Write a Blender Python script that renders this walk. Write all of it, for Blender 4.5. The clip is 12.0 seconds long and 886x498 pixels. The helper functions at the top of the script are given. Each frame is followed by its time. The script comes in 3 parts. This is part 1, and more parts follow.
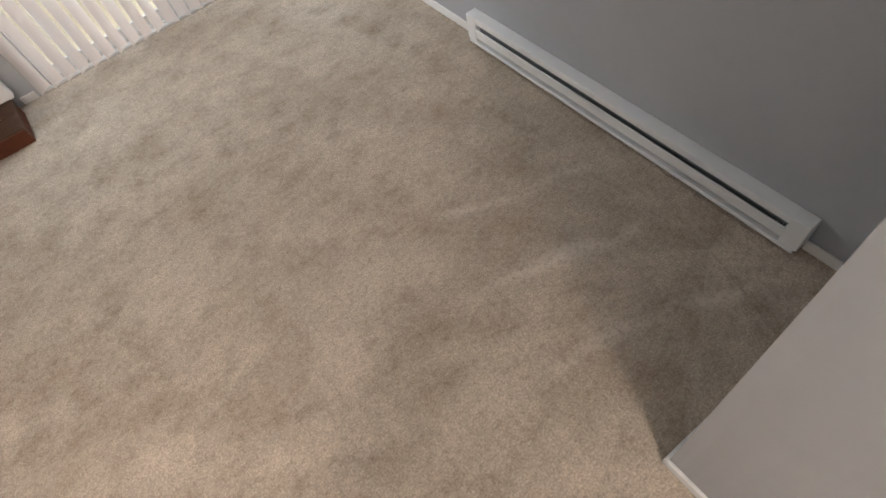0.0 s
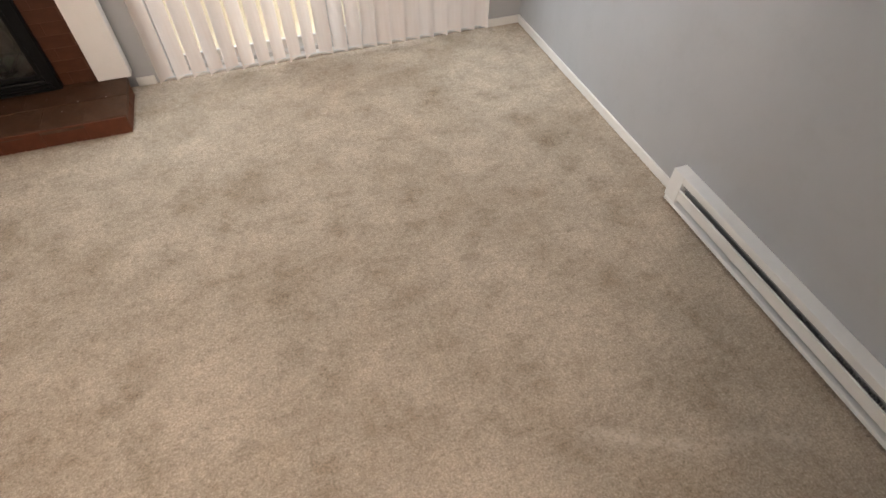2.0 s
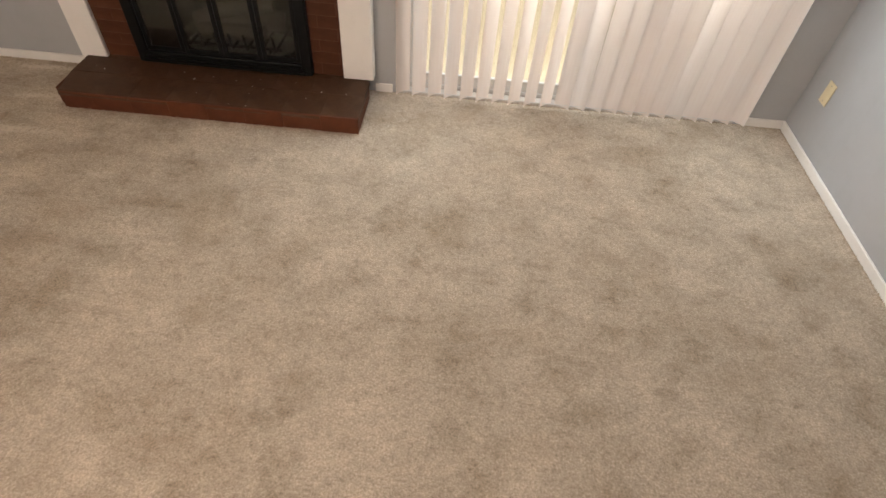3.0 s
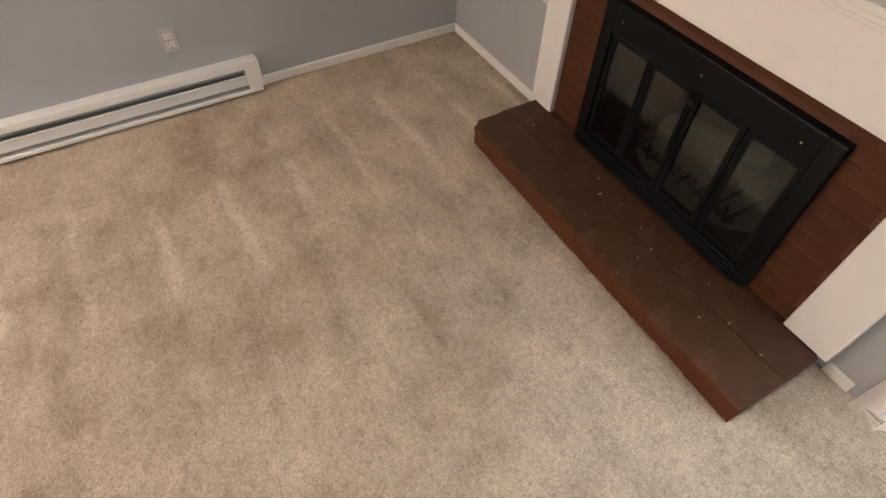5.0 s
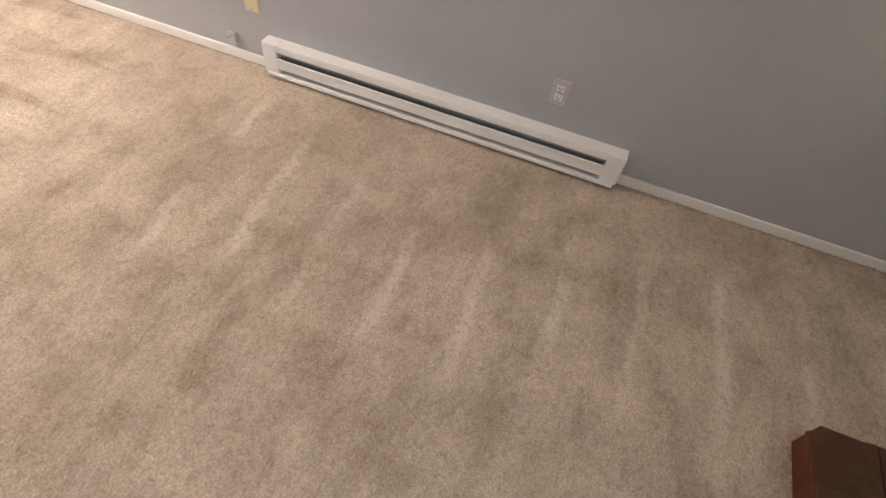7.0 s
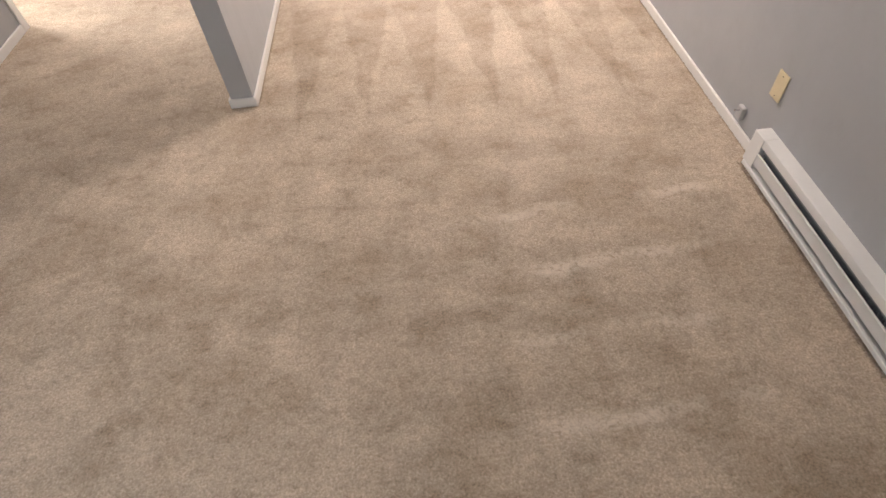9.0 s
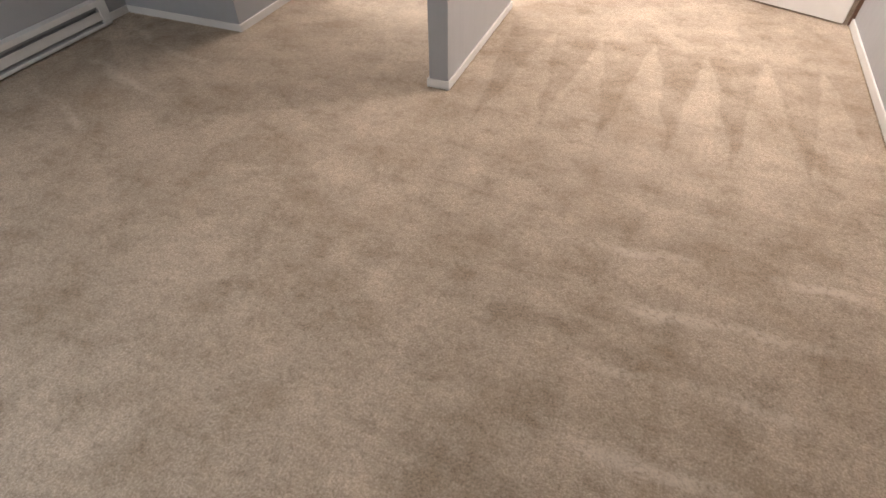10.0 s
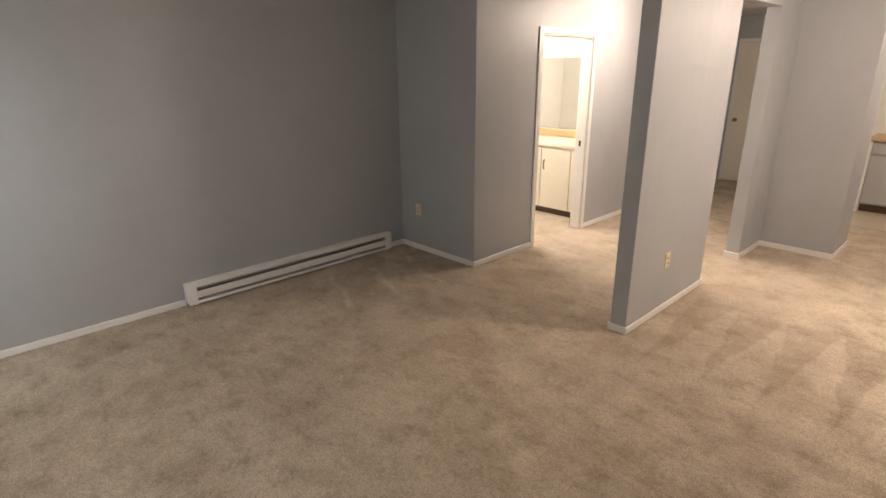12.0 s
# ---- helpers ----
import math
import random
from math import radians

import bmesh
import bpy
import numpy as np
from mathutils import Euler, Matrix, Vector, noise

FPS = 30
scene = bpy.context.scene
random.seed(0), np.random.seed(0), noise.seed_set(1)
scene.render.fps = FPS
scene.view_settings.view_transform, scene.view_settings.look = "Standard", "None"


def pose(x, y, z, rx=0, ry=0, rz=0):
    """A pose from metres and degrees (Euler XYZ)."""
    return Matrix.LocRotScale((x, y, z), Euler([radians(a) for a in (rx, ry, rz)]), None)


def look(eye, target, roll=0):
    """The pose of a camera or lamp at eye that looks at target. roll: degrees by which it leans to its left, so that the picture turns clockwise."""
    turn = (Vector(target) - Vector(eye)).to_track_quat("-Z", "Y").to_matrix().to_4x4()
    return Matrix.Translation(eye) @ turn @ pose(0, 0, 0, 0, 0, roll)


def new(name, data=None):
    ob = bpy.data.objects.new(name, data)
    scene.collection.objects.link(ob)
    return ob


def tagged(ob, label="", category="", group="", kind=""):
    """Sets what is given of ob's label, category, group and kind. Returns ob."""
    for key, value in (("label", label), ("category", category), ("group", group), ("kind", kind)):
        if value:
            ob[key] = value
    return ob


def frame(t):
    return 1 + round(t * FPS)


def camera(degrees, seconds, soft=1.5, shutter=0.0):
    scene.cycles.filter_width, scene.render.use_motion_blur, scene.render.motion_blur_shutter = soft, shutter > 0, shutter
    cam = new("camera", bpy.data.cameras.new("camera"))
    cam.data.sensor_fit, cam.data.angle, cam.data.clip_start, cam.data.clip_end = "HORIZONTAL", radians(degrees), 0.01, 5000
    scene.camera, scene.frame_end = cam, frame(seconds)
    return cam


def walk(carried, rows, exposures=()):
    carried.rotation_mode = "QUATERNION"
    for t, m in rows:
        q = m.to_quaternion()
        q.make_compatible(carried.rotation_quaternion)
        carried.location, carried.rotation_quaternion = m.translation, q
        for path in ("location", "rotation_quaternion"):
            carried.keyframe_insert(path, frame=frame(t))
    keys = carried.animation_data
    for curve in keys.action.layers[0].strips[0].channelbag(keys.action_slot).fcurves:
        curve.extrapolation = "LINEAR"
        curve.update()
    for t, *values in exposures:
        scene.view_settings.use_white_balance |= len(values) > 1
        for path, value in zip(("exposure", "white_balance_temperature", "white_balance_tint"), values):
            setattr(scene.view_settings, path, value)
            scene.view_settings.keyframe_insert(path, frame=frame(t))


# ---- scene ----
cam = camera(79.0, 12.0)
PATH = [
    (0, (-1.309, -0.466, 1.95), (-0.865, 0.562, 0.293), -16.7),
    (0.5, (-1.158, -0.275, 1.968), (-0.645, 0.646, 0.268), -18.7),
    (1, (-1.288, -0.043, 1.791), (-0.603, 0.928, 0.183), -6.9),
    (1.5, (-1.353, 0.252, 1.779), (-0.738, 1.324, 0.207), -2.7),
    (2, (-1.371, 0.398, 1.742), (-0.939, 1.623, 0.221), 0.4),
    (2.5, (-1.393, 0.527, 1.746), (-1.193, 1.829, 0.241), 3.5),
    (3, (-1.615, 0.743, 1.723), (-1.63, 2.093, 0.248), 5.0),
    (3.2, (-1.724, 0.828, 1.726), (-1.811, 2.178, 0.253), 5.8),
    (4.8, (-1.93, 1.907, 1.688), (-2.969, 2.621, 0.136), 1.1),
    (5, (-2.026, 1.945, 1.683), (-3.114, 2.579, 0.13), 1.3),
    (5.5, (-2.201, 2.073, 1.65), (-3.392, 2.465, 0.093), 3.5),
    (6, (-2.323, 2.186, 1.648), (-3.575, 2.33, 0.095), 6.2),
    (6.5, (-2.502, 2.108, 1.649), (-3.743, 2.072, 0.081), 9.1),
    (6.7, (-2.565, 2.06, 1.627), (-3.812, 1.945, 0.067), 9.9),
    (8.3, (-3.292, 2.376, 1.653), (-3.665, 1.259, 0.036), -6.5),
    (8.5, (-3.278, 2.323, 1.665), (-3.55, 1.162, 0.059), -6.4),
    (9, (-3.205, 2.266, 1.64), (-3.246, 0.993, 0.098), -4.7),
    (9.5, (-3.309, 2.321, 1.625), (-3.051, 1.004, 0.141), -2.7),
    (10, (-3.415, 2.477, 1.585), (-2.886, 1.178, 0.159), -0.8),
    (10.5, (-3.494, 2.694, 1.596), (-2.72, 1.434, 0.25), 1.0),
    (11, (-3.621, 2.836, 1.612), (-2.609, 1.598, 0.411), 2.5),
    (11.5, (-3.768, 2.912, 1.661), (-2.544, 1.644, 0.715), 1.7),
    (12, (-3.884, 2.991, 1.738), (-2.521, 1.674, 1.099), -0.4),
]
EXPOSURES = [(0.0, 0.05, 5900, 11), (1.5, 0.17, 6150, 12), (2.5, 0.2, 6600, 14), (3.0, 0.15, 6700, 14), (5.0, 0.28, 6500, 15), (5.5, 0.42, 6350, 15), (6.5, 0.3, 6250, 15), (8.5, -0.02, 6000, 14), (10.5, -0.18, 6100, 14), (11.5, -0.28, 6450, 14), (12.0, -0.6, 6850, 14)]
walk(cam, [(t, look(eye, target, roll)) for t, eye, target, roll in PATH], EXPOSURES)

# ---- light ----
world = bpy.data.worlds.new("sky")
scene.world = world
world.use_nodes = True
wn = world.node_tree
sky = wn.nodes.new("ShaderNodeTexSky")
sky.sky_type = "NISHITA"
sky.sun_disc = False
sky.sun_elevation, sky.sun_rotation = radians(50), radians(95)
wn.links.new(sky.outputs[0], wn.nodes["Background"].inputs[0])
wn.nodes["Background"].inputs[1].default_value = 0.08

sun_data = bpy.data.lights.new("sun", "SUN")
sun_data.energy, sun_data.angle, sun_data.color = 4.5, radians(1), (1.0, 0.92, 0.76)
sun = new("sun", sun_data)
sun.matrix_world = look((5, -0.4, 6), (0, 0, 0))


def area_lamp(name, eye, target, w, h, power, color):
    d = bpy.data.lights.new(name, "AREA")
    d.shape, d.size, d.size_y, d.energy, d.color = "RECTANGLE", w, h, power, color
    o = new(name, d)
    o.matrix_world = look(eye, target)
    return o


def bulb(name, x, y, z, power, color, radius=0.1):
    d = bpy.data.lights.new(name, "POINT")
    d.energy, d.color, d.shadow_soft_size = power, color, radius
    o = new(name, d)
    o.location = (x, y, z)
    return o


WARM = (1.0, 0.85, 0.71)
area_lamp("daylight_slider", (-1.0, 3.56, 1.30), (-1.0, 1.2, 0.0), 1.7, 1.3, 44, (0.87, 0.955, 0.97))
area_lamp("daylight_window", (-4.15, 3.66, 1.72), (-4.15, 1.8, 0.2), 0.54, 0.36, 12, (1.0, 0.94, 0.78))
bulb("dining_bulb", -3.85, -1.2, 2.22, 132, WARM)
bulb("hall_bulb", -1.5, -2.4, 2.25, 118, WARM, 0.2)
bulb("kitchen_bulb", -3.7, -4.0, 2.25, 80, WARM)
bulb("bathroom_bulb", 0.1, -1.75, 2.25, 190, (1.0, 0.93, 0.82), 0.25)

# ---- materials ----


def material(name, base, rough=0.6, metal=0.0):
    m = bpy.data.materials.new(name)
    m.use_nodes = True
    b = m.node_tree.nodes["Principled BSDF"]
    b.inputs["Base Color"].default_value = (*base, 1)
    b.inputs["Roughness"].default_value = rough
    b.inputs["Metallic"].default_value = metal
    return m


def noise_node(m, scale, detail=4.0, stretch=None, rough=0.6):
    nt = m.node_tree
    tc = nt.nodes.new("ShaderNodeTexCoord")
    n = nt.nodes.new("ShaderNodeTexNoise")
    n.inputs["Scale"].default_value, n.inputs["Detail"].default_value = scale, detail
    n.inputs["Roughness"].default_value = rough
    if stretch:
        mp = nt.nodes.new("ShaderNodeMapping")
        mp.inputs["Scale"].default_value = stretch
        nt.links.new(tc.outputs["Object"], mp.inputs[0])
        nt.links.new(mp.outputs[0], n.inputs["Vector"])
    else:
        nt.links.new(tc.outputs["Object"], n.inputs["Vector"])
    return n


def ramp(m, out, stops):
    nt = m.node_tree
    r = nt.nodes.new("ShaderNodeValToRGB")
    e = r.color_ramp.elements
    while len(e) < len(stops):
        e.new(0.5)
    for k, (p, c) in enumerate(stops):
        e[k].position, e[k].color = p, (*c, 1)
    nt.links.new(out, r.inputs[0])
    return r.outputs[0]


def mix(m, kind, fac, a, b):
    nt = m.node_tree
    x = nt.nodes.new("ShaderNodeMix")
    x.data_type, x.blend_type = "RGBA", kind
    for sock, v in ((x.inputs[0], fac), (x.inputs[6], a), (x.inputs[7], b)):
        if isinstance(v, (int, float)):
            sock.default_value = v
        elif isinstance(v, tuple):
            sock.default_value = (*v, 1)
        else:
            nt.links.new(v, sock)
    return x.outputs[2]


def bump(m, outs):
    """Stack of bumps: (height output, strength, distance)."""
    nt = m.node_tree
    last = None
    for h, s, d in outs:
        n = nt.nodes.new("ShaderNodeBump")
        n.inputs["Strength"].default_value, n.inputs["Distance"].default_value = s, d
        nt.links.new(h, n.inputs["Height"])
        if last:
            nt.links.new(last, n.inputs["Normal"])
        last = n.outputs[0]
    nt.links.new(last, nt.nodes["Principled BSDF"].inputs["Normal"])


def paint_to(m, out, socket="Base Color"):
    m.node_tree.links.new(out, m.node_tree.nodes["Principled BSDF"].inputs[socket])


def painted(name, base, rough, mottling=0.06, grain=260.0, depth=0.0006):
    m = material(name, base, rough)
    big = noise_node(m, 1.3, 5)
    dark = tuple(c * (1 - mottling) for c in base)
    lite = tuple(min(1, c * (1 + mottling * 0.6)) for c in base)
    col = ramp(m, big.outputs[0], ((0.3, dark), (0.7, lite)))
    scuff = noise_node(m, 9.0, 6, None, 0.7)
    col = mix(m, "MULTIPLY", 0.5, col, ramp(m, scuff.outputs[0], ((0.3, (0.93, 0.92, 0.91)), (0.5, (1, 1, 1)))))
    paint_to(m, col)
    peel = noise_node(m, grain, 2)
    bump(m, ((big.outputs[0], 0.15, 0.01), (peel.outputs[0], 0.25, depth)))
    return m


def carpet_material():
    m = material("carpet_pile", (0.4, 0.33, 0.26), 0.95)
    nt = m.node_tree
    nt.nodes["Principled BSDF"].inputs["Specular IOR Level"].default_value = 0.1
    fibre = noise_node(m, 420.0, 2, None, 0.6)
    tuft = noise_node(m, 125.0, 2, None, 0.7)
    clump = noise_node(m, 42.0, 4, None, 0.7)
    patch = noise_node(m, 5.0, 7, None, 0.72)
    wide = noise_node(m, 2.3, 5, None, 0.62)
    col = ramp(m, tuft.outputs[0], ((0.30, (0.34, 0.279, 0.213)), (0.44, (0.45, 0.373, 0.294)), (0.55, (0.51, 0.424, 0.336)), (0.70, (0.63, 0.535, 0.436))))
    col = mix(m, "MULTIPLY", 0.9, col, ramp(m, clump.outputs[0], ((0.32, (0.78, 0.77, 0.75)), (0.5, (1, 1, 1)), (0.68, (1.12, 1.12, 1.12)))))
    col = mix(m, "MULTIPLY", 0.8, col, ramp(m, patch.outputs[0], ((0.34, (0.74, 0.71, 0.67)), (0.46, (0.92, 0.92, 0.92)), (0.56, (1, 1, 1)), (0.68, (1.16, 1.16, 1.16)))))
    col = mix(m, "MULTIPLY", 0.8, col, ramp(m, wide.outputs[0], ((0.36, (0.80, 0.77, 0.735)), (0.50, (0.95, 0.95, 0.95)), (0.62, (1.08, 1.08, 1.08)))))
    dab = noise_node(m, 6.0, 5, (1, 1.4, 1), 0.62)
    col = mix(m, "MULTIPLY", 0.5, col, ramp(m, dab.outputs[0], ((0.36, (0.70, 0.68, 0.65)), (0.44, (0.97, 0.97, 0.97)), (0.58, (1, 1, 1)), (0.66, (1.12, 1.12, 1.12)))))
    # strokes left by the vacuum cleaner: brushed wedges with and against the pile
    tc = nt.nodes.new("ShaderNodeTexCoord")
    sep = nt.nodes.new("ShaderNodeSeparateXYZ")
    nt.links.new(tc.outputs["Object"], sep.inputs[0])

    def calc(op, a, b=None, c=None):
        n = nt.nodes.new("ShaderNodeMath")
        n.operation = op
        for k, v in enumerate((a, b, c)):
            if v is None:
                continue
            if isinstance(v, (int, float)):
                n.inputs[k].default_value = v
            else:
                nt.links.new(v, n.inputs[k])
        return n.outputs[0]

    x, y = sep.outputs[0], sep.outputs[1]
    sway = noise_node(m, 3.2, 1.5, None, 0.4)
    wob = calc("MULTIPLY_ADD", sway.outputs[0], 0.22, -0.11)

    def above(a, b, sharp):
        d = calc("MULTIPLY_ADD", calc("SUBTRACT", a, b), sharp, 0.5)
        return calc("MINIMUM", calc("MAXIMUM", d, 0.0), 1.0)

    # wedges that run north-south in the dining end
    u = calc("FRACT", calc("DIVIDE", calc("ADD", calc("ADD", x, 0.14), calc("MULTIPLY", wob, 0.35)), 0.33))
    v = calc("DIVIDE", calc("ADD", calc("ADD", y, calc("MULTIPLY", wob, 0.6)), 1.18), 1.1)
    off = calc("ABSOLUTE", calc("SUBTRACT", u, 0.5))
    wedge = calc("MULTIPLY", above(calc("SUBTRACT", 0.46, calc("MULTIPLY", v, 0.42)), off, 16.0), above(v, 0.0, 22.0))
    wedge = calc("MULTIPLY", wedge, above(-2.45, x, 8.0))
    # strokes square to the west wall in the living end
    u2 = calc("FRACT", calc("DIVIDE", calc("ADD", y, calc("MULTIPLY", wob, 0.5)), 0.30))
    v2 = calc("DIVIDE", calc("ADD", x, 4.3), 1.5)
    stroke = calc("MULTIPLY", above(calc("SUBTRACT", 0.62, calc("MULTIPLY", v2, 0.5)), u2, 10.0), calc("MULTIPLY", calc("GREATER_THAN", v2, 0.0), above(y, 0.2, 5.0)))
    stroke = calc("MULTIPLY", stroke, above(u2, 0.05, 10.0))
    fade = calc("MINIMUM", calc("MAXIMUM", calc("MULTIPLY", calc("ADD", v2, calc("MULTIPLY", wob, 3.0)), 2.0), 0.0), 1.0)
    shade = calc("MAXIMUM", wedge, calc("MULTIPLY", calc("MULTIPLY", stroke, fade), 0.62))
    soft = calc("MULTIPLY", shade, ramp(m, patch.outputs[0], ((0.32, (1, 1, 1)), (0.66, (0.55, 0.55, 0.55)))))
    col = mix(m, "MULTIPLY", calc("MULTIPLY", soft, 0.78), col, (0.74, 0.72, 0.70))
    # pale lines where the cleaner turned, square to the two heaters
    ragged = above(clump.outputs[0], 0.42, 5.0)
    line = calc("SUBTRACT", 0.075, calc("ABSOLUTE", calc("SUBTRACT", u2, calc("MULTIPLY_ADD", v2, 0.16, 0.45))))
    reach = calc("MULTIPLY", above(calc("ADD", v2, calc("MULTIPLY", wob, 4.0)), 0.05, 6.0), above(0.45, calc("ADD", v2, calc("MULTIPLY", wob, 5.0)), 3.0))
    pale = calc("MULTIPLY", calc("MULTIPLY", above(line, 0.0, 12.0), reach), calc("MULTIPLY", ragged, above(y, 0.5, 5.0)))
    u3 = calc("FRACT", calc("DIVIDE", calc("ADD", calc("ADD", y, calc("MULTIPLY", x, 0.35)), calc("MULTIPLY", wob, 0.8)), 0.42))
    line3 = calc("SUBTRACT", 0.06, calc("ABSOLUTE", calc("SUBTRACT", u3, 0.5)))
    reach3 = calc("MULTIPLY", above(calc("ADD", x, wob), -0.75, 4.0), calc("MULTIPLY", above(-0.02, x, 12.0), above(1.0, y, 4.0)))
    pale = calc("MAXIMUM", pale, calc("MULTIPLY", calc("MULTIPLY", above(line3, 0.0, 10.0), reach3), calc("MULTIPLY", ragged, above(y, -0.25, 8.0))))
    col = mix(m, "MIX", calc("MULTIPLY", calc("MULTIPLY", pale, above(wide.outputs[0], 0.45, 6.0)), 0.55), col, (0.72, 0.64, 0.55))
    paint_to(m, col)
    bump(m, ((patch.outputs[0], 0.25, 0.02), (clump.outputs[0], 0.4, 0.006), (tuft.outputs[0], 0.42, 0.005), (fibre.outputs[0], 0.22, 0.002)))
    return m


def brick_material(name, a, b, rough, dusty=0.05):
    m = material(name, a, rough)
    nt = m.node_tree
    info = nt.nodes.new("ShaderNodeObjectInfo")
    base = ramp(m, info.outputs["Random"], ((0.0, a), (1.0, b)))
    n = noise_node(m, 14.0, 6, None, 0.7)
    col = mix(m, "MULTIPLY", 0.8, base, ramp(m, n.outputs[0], ((0.3, (0.6, 0.58, 0.56)), (0.6, (1, 1, 1)))))
    dust = noise_node(m, 5.5, 7, None, 0.68)
    veil = ramp(m, dust.outputs[0], ((0.48, (0, 0, 0)), (0.72, (dusty, dusty, dusty))))
    col = mix(m, "MIX", veil, col, (0.15, 0.115, 0.088))
    paint_to(m, col)
    g = noise_node(m, 90.0, 5, None, 0.7)
    bump(m, ((n.outputs[0], 0.4, 0.006), (g.outputs[0], 0.5, 0.0025)))
    return m


def wood_material(name, a, b, rough=0.45, axis=(1, 12, 12)):
    m = material(name, a, rough)
    n = noise_node(m, 6.0, 6, axis, 0.65)
    paint_to(m, ramp(m, n.outputs[0], ((0.3, a), (0.7, b))))
    bump(m, ((n.outputs[0], 0.2, 0.002),))
    return m


WALL = painted("grey_wall_paint", (0.405, 0.412, 0.425), 0.46)
roller = noise_node(WALL, 3.0, 4, (9, 9, 0.25), 0.6)
paint_to(WALL, ramp(WALL, roller.outputs[0], ((0.3, (0.40, 0.40, 0.40)), (0.7, (0.52, 0.52, 0.52)))), "Roughness")
CEIL = painted("ceiling_white", (0.78, 0.77, 0.75), 0.9, 0.04, 120.0, 0.003)
TRIM = painted("white_gloss_trim", (0.80, 0.78, 0.75), 0.35, 0.05, 60.0, 0.0006)
MANTEL = painted("white_mantel_paint", (0.82, 0.79, 0.76), 0.4, 0.05, 60.0, 0.0008)
CREAM = painted("cream_paint", (0.80, 0.74, 0.62), 0.4, 0.05, 80.0, 0.0005)
BATHWALL = painted("bathroom_paint", (0.8, 0.78, 0.72), 0.5)
CARPET = carpet_material()
VINYL = painted("tan_vinyl", (0.46, 0.39, 0.30), 0.4, 0.12, 40.0, 0.0006)
METAL = painted("white_enamel", (0.80, 0.79, 0.77), 0.32, 0.04, 30.0, 0.0004)
FIN = material("dark_fins", (0.30, 0.31, 0.32), 0.45, 0.2)
DEFLECT = material("grey_sheet_metal", (0.30, 0.31, 0.32), 0.4, 0.3)
BRICK = brick_material("painted_brick", (0.070, 0.022, 0.008), (0.082, 0.026, 0.009), 0.6)
HEARTH = brick_material("hearth_brick", (0.070, 0.031, 0.0145), (0.076, 0.034, 0.016), 0.55, 0.3)
HEARTHRED = brick_material("hearth_edge_brick", (0.096, 0.027, 0.010), (0.108, 0.031, 0.012), 0.6)
MORTAR = painted("dark_mortar", (0.095, 0.036, 0.018), 0.9, 0.2, 120.0, 0.002)
BLACK = painted("black_iron", (0.007, 0.007, 0.007), 0.4, 0.2, 140.0, 0.0006)
for dull in (BLACK, BRICK, HEARTH, HEARTHRED):
    dull.node_tree.nodes["Principled BSDF"].inputs["Specular IOR Level"].default_value = 0.12 if dull == BLACK else 0.25
SOOT = painted("soot", (0.055, 0.058, 0.052), 0.95, 0.5, 30.0, 0.003)
LOG = painted("charred_log", (0.30, 0.27, 0.23), 0.9, 0.5, 40.0, 0.01)
ASH = painted("grey_ash", (0.42, 0.41, 0.38), 0.95, 0.4, 60.0, 0.004)
CHIP = painted("dried_paint", (0.42, 0.39, 0.35), 0.8, 0.3)
CHROME = material("chrome", (0.7, 0.7, 0.7), 0.2, 1.0)
BRASS = material("aged_brass", (0.32, 0.24, 0.13), 0.4, 1.0)
DARKMETAL = material("dark_bronze", (0.05, 0.04, 0.03), 0.4, 0.8)
ALMOND = painted("almond_plastic", (0.72, 0.62, 0.40), 0.4, 0.03, 80.0, 0.0002)
WHITEPL = painted("white_plastic", (0.78, 0.77, 0.75), 0.35, 0.03, 80.0, 0.0002)
GREYPL = painted("painted_over_plastic", (0.50, 0.49, 0.49), 0.5, 0.04, 80.0, 0.0002)
SLOT = material("slot_black", (0.02, 0.02, 0.02), 0.7)
OAK = wood_material("honey_oak", (0.52, 0.34, 0.17), (0.64, 0.44, 0.25))
BROWNWOOD = wood_material("brown_wood", (0.10, 0.05, 0.03), (0.16, 0.08, 0.045))
COUNTER = painted("pale_counter", (0.75, 0.68, 0.55), 0.3, 0.08, 50.0, 0.0003)
TOEKICK = painted("dark_toekick", (0.10, 0.06, 0.04), 0.6, 0.1)
CABGREY = painted("grey_cabinet", (0.44, 0.43, 0.42), 0.45, 0.04)
RAIL = material("pale_aluminium", (0.62, 0.58, 0.54), 0.45, 0.3)
CONCRETE = painted("patio_concrete", (0.60, 0.51, 0.36), 0.9, 0.15, 80.0, 0.003)
FENCE = wood_material("weathered_fence", (0.34, 0.27, 0.18), (0.46, 0.38, 0.26), 0.8, (12, 12, 1))
GRASS = painted("lawn", (0.10, 0.14, 0.05), 0.9, 0.4, 60.0, 0.02)
MIRROR = material("mirror_silver", (0.9, 0.9, 0.9), 0.02, 1.0)


def vane_material(name, a, b, glow, share):
    m = material(name, a, 0.45)
    nt = m.node_tree
    p = nt.nodes["Principled BSDF"]
    t = nt.nodes.new("ShaderNodeBsdfTranslucent")
    t.inputs[0].default_value = (*glow, 1)
    s = nt.nodes.new("ShaderNodeMixShader")
    s.inputs[0].default_value = share
    n = noise_node(m, 3.0, 4, (30, 30, 1))
    paint_to(m, ramp(m, n.outputs[0], ((0.3, a), (0.7, b))))
    nt.links.new(p.outputs[0], s.inputs[1])
    nt.links.new(t.outputs[0], s.inputs[2])
    nt.links.new(s.outputs[0], nt.nodes["Material Output"].inputs[0])
    return m


